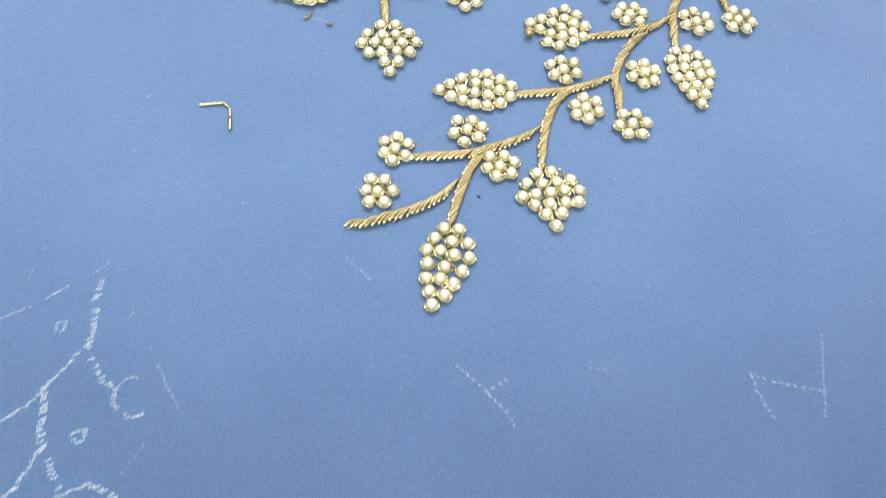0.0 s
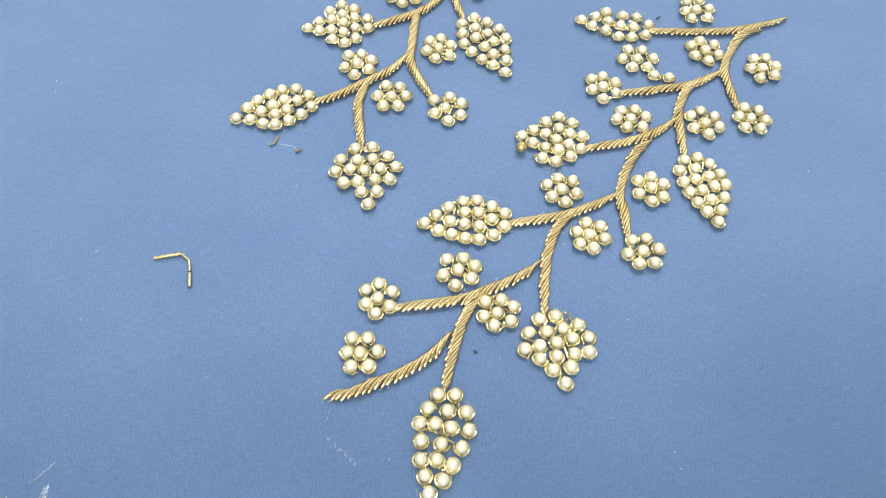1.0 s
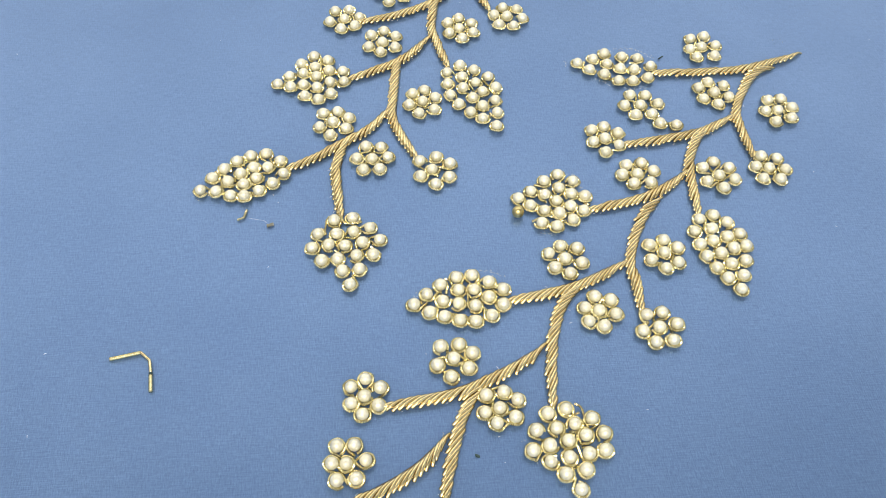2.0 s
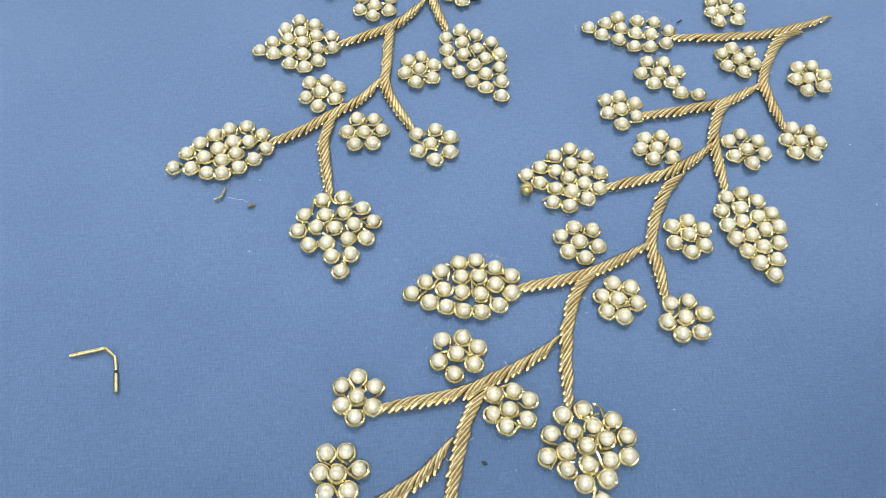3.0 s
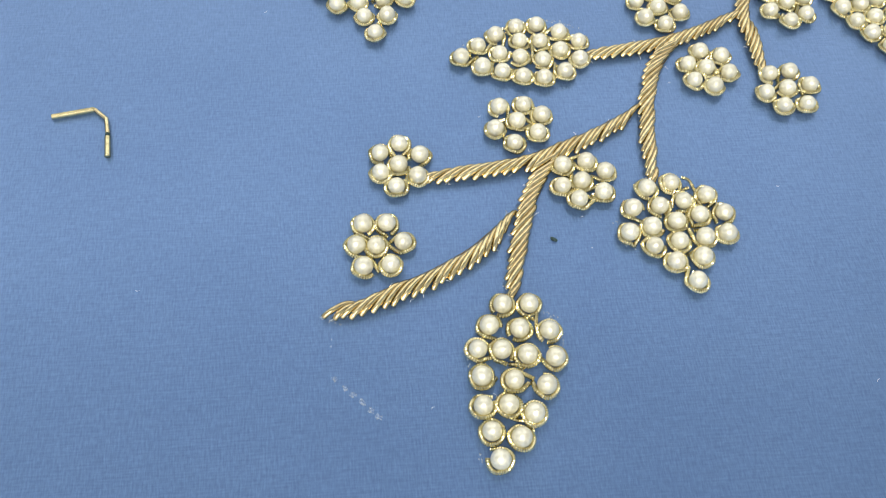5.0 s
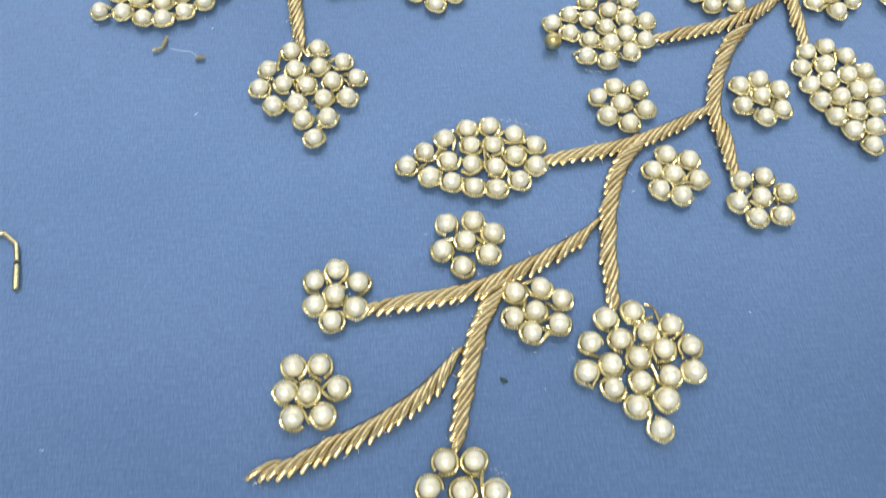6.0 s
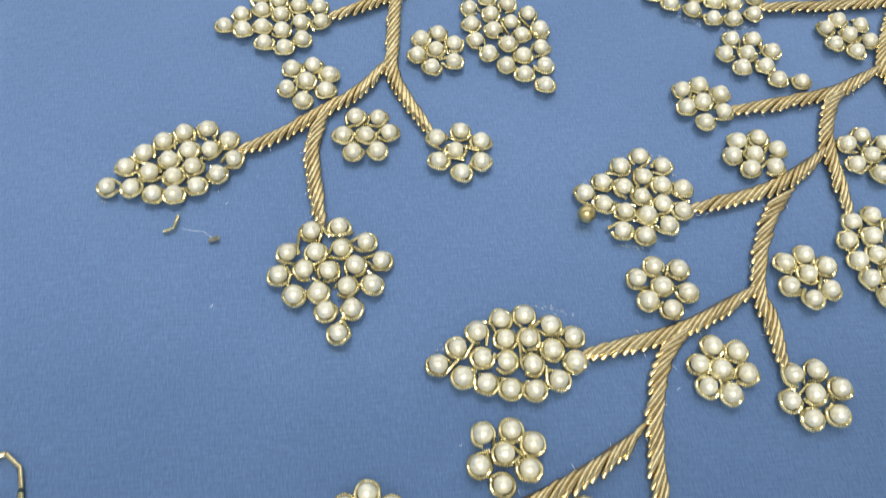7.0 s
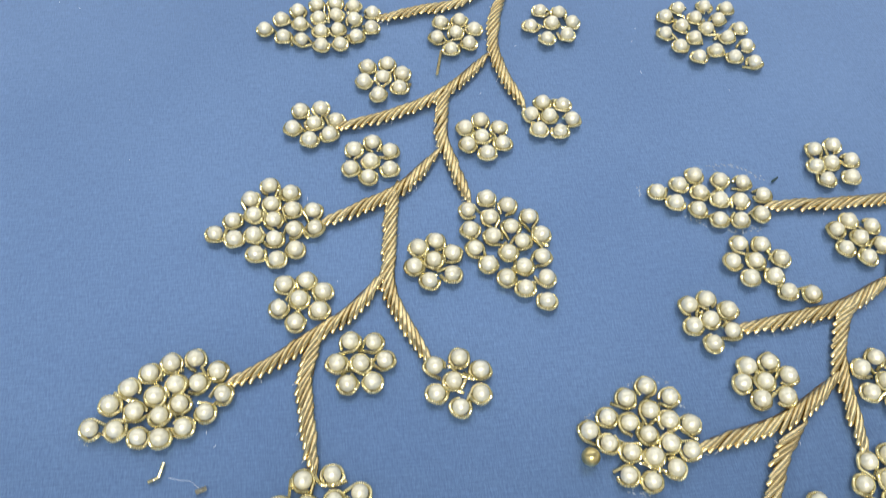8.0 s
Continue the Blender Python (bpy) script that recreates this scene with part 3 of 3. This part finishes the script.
stem(28, 3.0, 97.0, 292.7, 110.0, 292.0, 123.5, 292.5, 134.3, 294.7, 145.8, 298.0, label="topmost gold coil branch ending in a bare tip")
stem(28, 3.0, -20.6, 260.6, -13.7, 263.5, -5.9, 268.4, 2.1, 273.5, 9.3, 280.9)
stem(-24, 3.0, -6.1, 241.8, -7.1, 250.1, -7.3, 258.2, -5.8, 265.3)
stem(-24, 3.0, 16.4, 262.3, 13.1, 269.3, 10.5, 278.1, 11.4, 289.2, 12.9, 301.0)
stem(28, 3.0, -1.4, 296.4, 6.0, 299.2, 15.0, 303.9, 24.2, 312.9)
stem(-24, 3.0, 29.5, 300.5, 27.4, 307.7, 25.8, 316.1, 26.5, 324.7, 27.5, 330.4)
stem(28, 3.0, 3.0, 322.6, 12.9, 324.8, 24.0, 329.3, 31.3, 334.3, 39.6, 342.3)
stem(-24, 3.0, 46.0, 326.5, 43.1, 334.4, 41.7, 344.1, 43.1, 354.1, 45.8, 362.3)
stem(28, 3.0, 15.2, 357.9, 24.3, 359.8, 33.2, 361.4, 40.9, 364.3)

# chalk left from the pattern
chalk(2.10, 1, -83.6, 132.4, -83.7, 126.5, -83.0, 119.3, -82.8, 113.2, -82.8, 110.6)
chalk(1.70, 1, -83.8, 111.9, -86.3, 108.0, -89.3, 103.4, -91.2, 100.4, -92.7, 98.4)
chalk(2.30, 1, -91.9, 98.7, -90.6, 93.2, -90.2, 87.7, -88.8, 83.2, -88.9, 81.3)
chalk(1.90, 1, -89.3, 80.2, -91.0, 76.9, -93.1, 72.6, -95.4, 69.3)
chalk(1.60, 1, -93.2, 96.8, -96.2, 93.5, -98.8, 91.2, -101.0, 89.8, -104.5, 86.9)
chalk(1.10, 1, -108.7, 119.7, -104.6, 121.6, -101.3, 123.7)
chalk(1.30, 1, -97.8, 126.2, -94.7, 128.8, -92.4, 130.4)
chalk(0.90, 1, -87.9, 133.7, -85.2, 136.1, -82.6, 139.0)
chalk(1.70, 1, -81.7, 107.6, -79.3, 104.8, -78.0, 102.7, -75.8, 100.8, -73.3, 99.2)
chalk(1.10, 1, -72.5, 100.9, -70.0, 102.9, -66.5, 102.4)
chalk(1.50, 1, -73.3, 99.2, -73.4, 96.0, -72.3, 94.1, -69.7, 92.0, -67.5, 91.4, -64.8, 92.7)
chalk(1.90, 1, -86.7, 79.5, -85.1, 76.6, -83.4, 73.8, -82.2, 71.9, -80.8, 70.0)
chalk(1.80, 1, -80.3, 71.0, -78.6, 72.4, -75.3, 73.5, -72.4, 72.5, -69.3, 71.2, -67.4, 70.5)
chalk(1.60, 1, -82.7, 86.4, -81.5, 87.2, -78.8, 88.0, -78.7, 86.2, -79.8, 84.5, -81.7, 85.5)
chalk(1.30, 1, -92.9, 116.3, -92.8, 118.3, -90.8, 119.2, -90.6, 116.9, -91.9, 115.8)
chalk(1.00, 1, -73.4, 121.4, -73.1, 124.1)
chalk(0.80, 1, -104.1, 132.2, -103.4, 134.7)
chalk(1.00, 0, -63.1, 106.1, -59.9, 100.4, -57.3, 96.1, -55.8, 93.9)
chalk(0.70, 0, -63.7, 84.1, -64.6, 81.8, -66.5, 78.5, -67.7, 75.5)
chalk(1.15, 0, 17.5, 108.8, 25.2, 101.9, 33.1, 91.9)
chalk(1.15, 0, 25.8, 101.5, 31.8, 105.4)
chalk(1.00, 0, 54.9, 109.1, 66.1, 109.4)
chalk(1.15, 0, 100.2, 108.2, 111.3, 105.5, 120.9, 103.9)
chalk(1.00, 0, 123.8, 121.3, 120.4, 104.4, 118.7, 95.2)
chalk(1.15, 0, 100.7, 107.7, 102.2, 100.5, 104.5, 94.3)
chalk(0.40, 0, -83.2, 153.9, -82.0, 151.1)
chalk(1.00, 0, -14.4, 142.7, -12.7, 140.9, -10.6, 138.9, -8.7, 137.0, -6.9, 135.0)
chalk(1.20, 2, 83.2, 304.0, 86.9, 304.7, 90.9, 304.4, 94.6, 302.1, 97.3, 299.9)
chalk(1.20, 2, 76.7, 291.4, 79.6, 289.1, 82.1, 288.0)
chalk(1.20, 2, 85.1, 286.5, 88.5, 286.2, 92.9, 286.9)
chalk(1.20, 2, 68.0, 300.3, 68.7, 297.8)
chalk(1.20, 2, 45.5, 246.3, 47.5, 247.8)
chalk(1.20, 2, 54.4, 252.2, 56.2, 253.1)
chalk(1.20, 2, 61.1, 253.2, 62.5, 251.8)
chalk(1.20, 2, 64.3, 248.1, 65.1, 246.1)
chalk(1.20, 2, 50.5, 232.0, 53.9, 230.8)
chalk(1.20, 2, 31.7, 220.5, 35.1, 218.8, 37.1, 217.0)
chalk(1.20, 2, 12.8, 212.5, 14.0, 214.1)
chalk(1.20, 2, -48.1, 250.6, -47.0, 249.9)
chalk(0.60, 0, 140.1, 305.8, 140.1, 303.6)
chalk(0.60, 0, 142.8, 306.4, 143.0, 303.9)
chalk(0.80, 2, 21.2, 152.5, 23.2, 151.1)
chalk(0.80, 2, 23.2, 148.3, 23.6, 146.0)
chalk(0.80, 2, 7.1, 144.8, 7.6, 143.2)
chalk(0.80, 2, 7.7, 128.8, 8.1, 127.5)
chalk(0.80, 2, 36.6, 170.1, 37.3, 168.9)
chalk(0.80, 2, 37.4, 165.2, 39.6, 163.7)
chalk(0.80, 2, -16.2, 153.7, -13.3, 152.9)
chalk(0.80, 2, 17.0, 173.5, 17.7, 172.5)

# ---- loose bits on the cloth ----
def gold_bead(x, y):
    ob = new("gold_bead", mesh_from("gold_bead", *ball(1.75, 16, 24, 0.01, 0.04), BEAD_GOLD))
    ob.matrix_world = Matrix.LocRotScale((MM * x, MM * y, MM * 1.74), Euler((1.2, 0.3, 0.4)), None)
    return tagged(ob, "loose round brass-gold bead beside a pearl leaf", "bead")


def flat(z, *xy):
    return [(a, b, z) for a, b in zip(xy[::2], xy[1::2])]


gold_bead(44.2, 238.3)
offcut = thing("wire_offcut", -65.9, 199.4, "bent offcut of gold coil lying on blue cloth", "wire")
for name, points, radius, material in (
        ("coil", flat(0.5, -65.9, 199.4, -58.2, 200.8), 0.58, RING_GOLD),
        ("bend", flat(0.5, -58.2, 200.8, -55.8, 198.4, -55.2, 194.9), 0.46, STEM_GOLD),
        ("knot", flat(0.5, -55.2, 194.7, -55.15, 194.1), 0.50, SPECK),
        ("coil", flat(0.5, -55.15, 194.1, -54.7, 189.5), 0.58, RING_GOLD)):
    at = (points[0][0] - offcut.location.x / MM, points[0][1] - offcut.location.y / MM)
    local = [(a - points[0][0], b - points[0][1], c) for a, b, c in points]
    part(name, mesh_from(name, *tube(local, radius, 0.36, 0.93, 8), material, True), offcut, place(*at))
wire_piece("wire_hook", flat(0.5, -33.0, 245.0, -33.8, 242.3, -35.6, 241.6), 0.42, RING_GOLD, "small hooked offcut of gold coil near a leaf tip", "wire")
wire_piece("wire_crumb", flat(0.5, -27.2, 239.0, -25.3, 239.6), 0.5, GREY, "short tarnished end of coil on the cloth", "wire")
wire_piece("wire_end", flat(0.5, 28.5, 344.8, 26.6, 336.9), 0.42, STEM_GOLD, "straight end of gold coil poking from a flower", "wire")
wire_piece("thread_wisp", flat(0.25, -32.2, 242.3, -30.3, 241.6, -28.7, 241.7, -26.7, 239.8), 0.03, LINT, "thin white thread wisp between two wire ends", "thread", 0)
wire_piece("thread_tuft", flat(0.4, 99.0, 298.9, 100.7, 300.0), 0.26, SPECK, "tiny dark green thread tuft beside a leaf", "thread", 0.3)


def speck(x, y):
    ob = new("thread_speck", mesh_from("thread_speck", *ball(0.55, 6, 9, 0.5), SPECK))
    ob.matrix_world = Matrix.LocRotScale((MM * x, MM * y, MM * 0.2), Euler((0, 0, 1.0)), (0.8, 1.2, 0.45))
    return tagged(ob, "tiny dark green thread speck on the cloth", "thread")


speck(25.0, 166.8)


def lint():
    """Short white fibres scattered over the cloth, too fine to count."""
    rnd = random.Random(5)
    verts, faces = [], []
    for _ in range(70):
        x, y, w, s = rnd.uniform(-110, 190), rnd.uniform(90, 420), rnd.uniform(0, 6.28), rnd.uniform(0.1, 0.45)
        a = [(x + s * u * math.cos(w + 0.4 * u), y + s * u * math.sin(w + 0.4 * u), 0.12) for u in (-1, 0, 1)]
        v, f = tube(a, 0.045, 0, 1, 4)
        faces += [tuple(len(verts) + i for i in q) for q in f]
        verts += v
    ob = new("lint", mesh_from("lint", verts, faces, LINT))
    tagged(ob, "fine white lint fibres scattered over the blue cloth", "lint", kind="stuff")


lint()
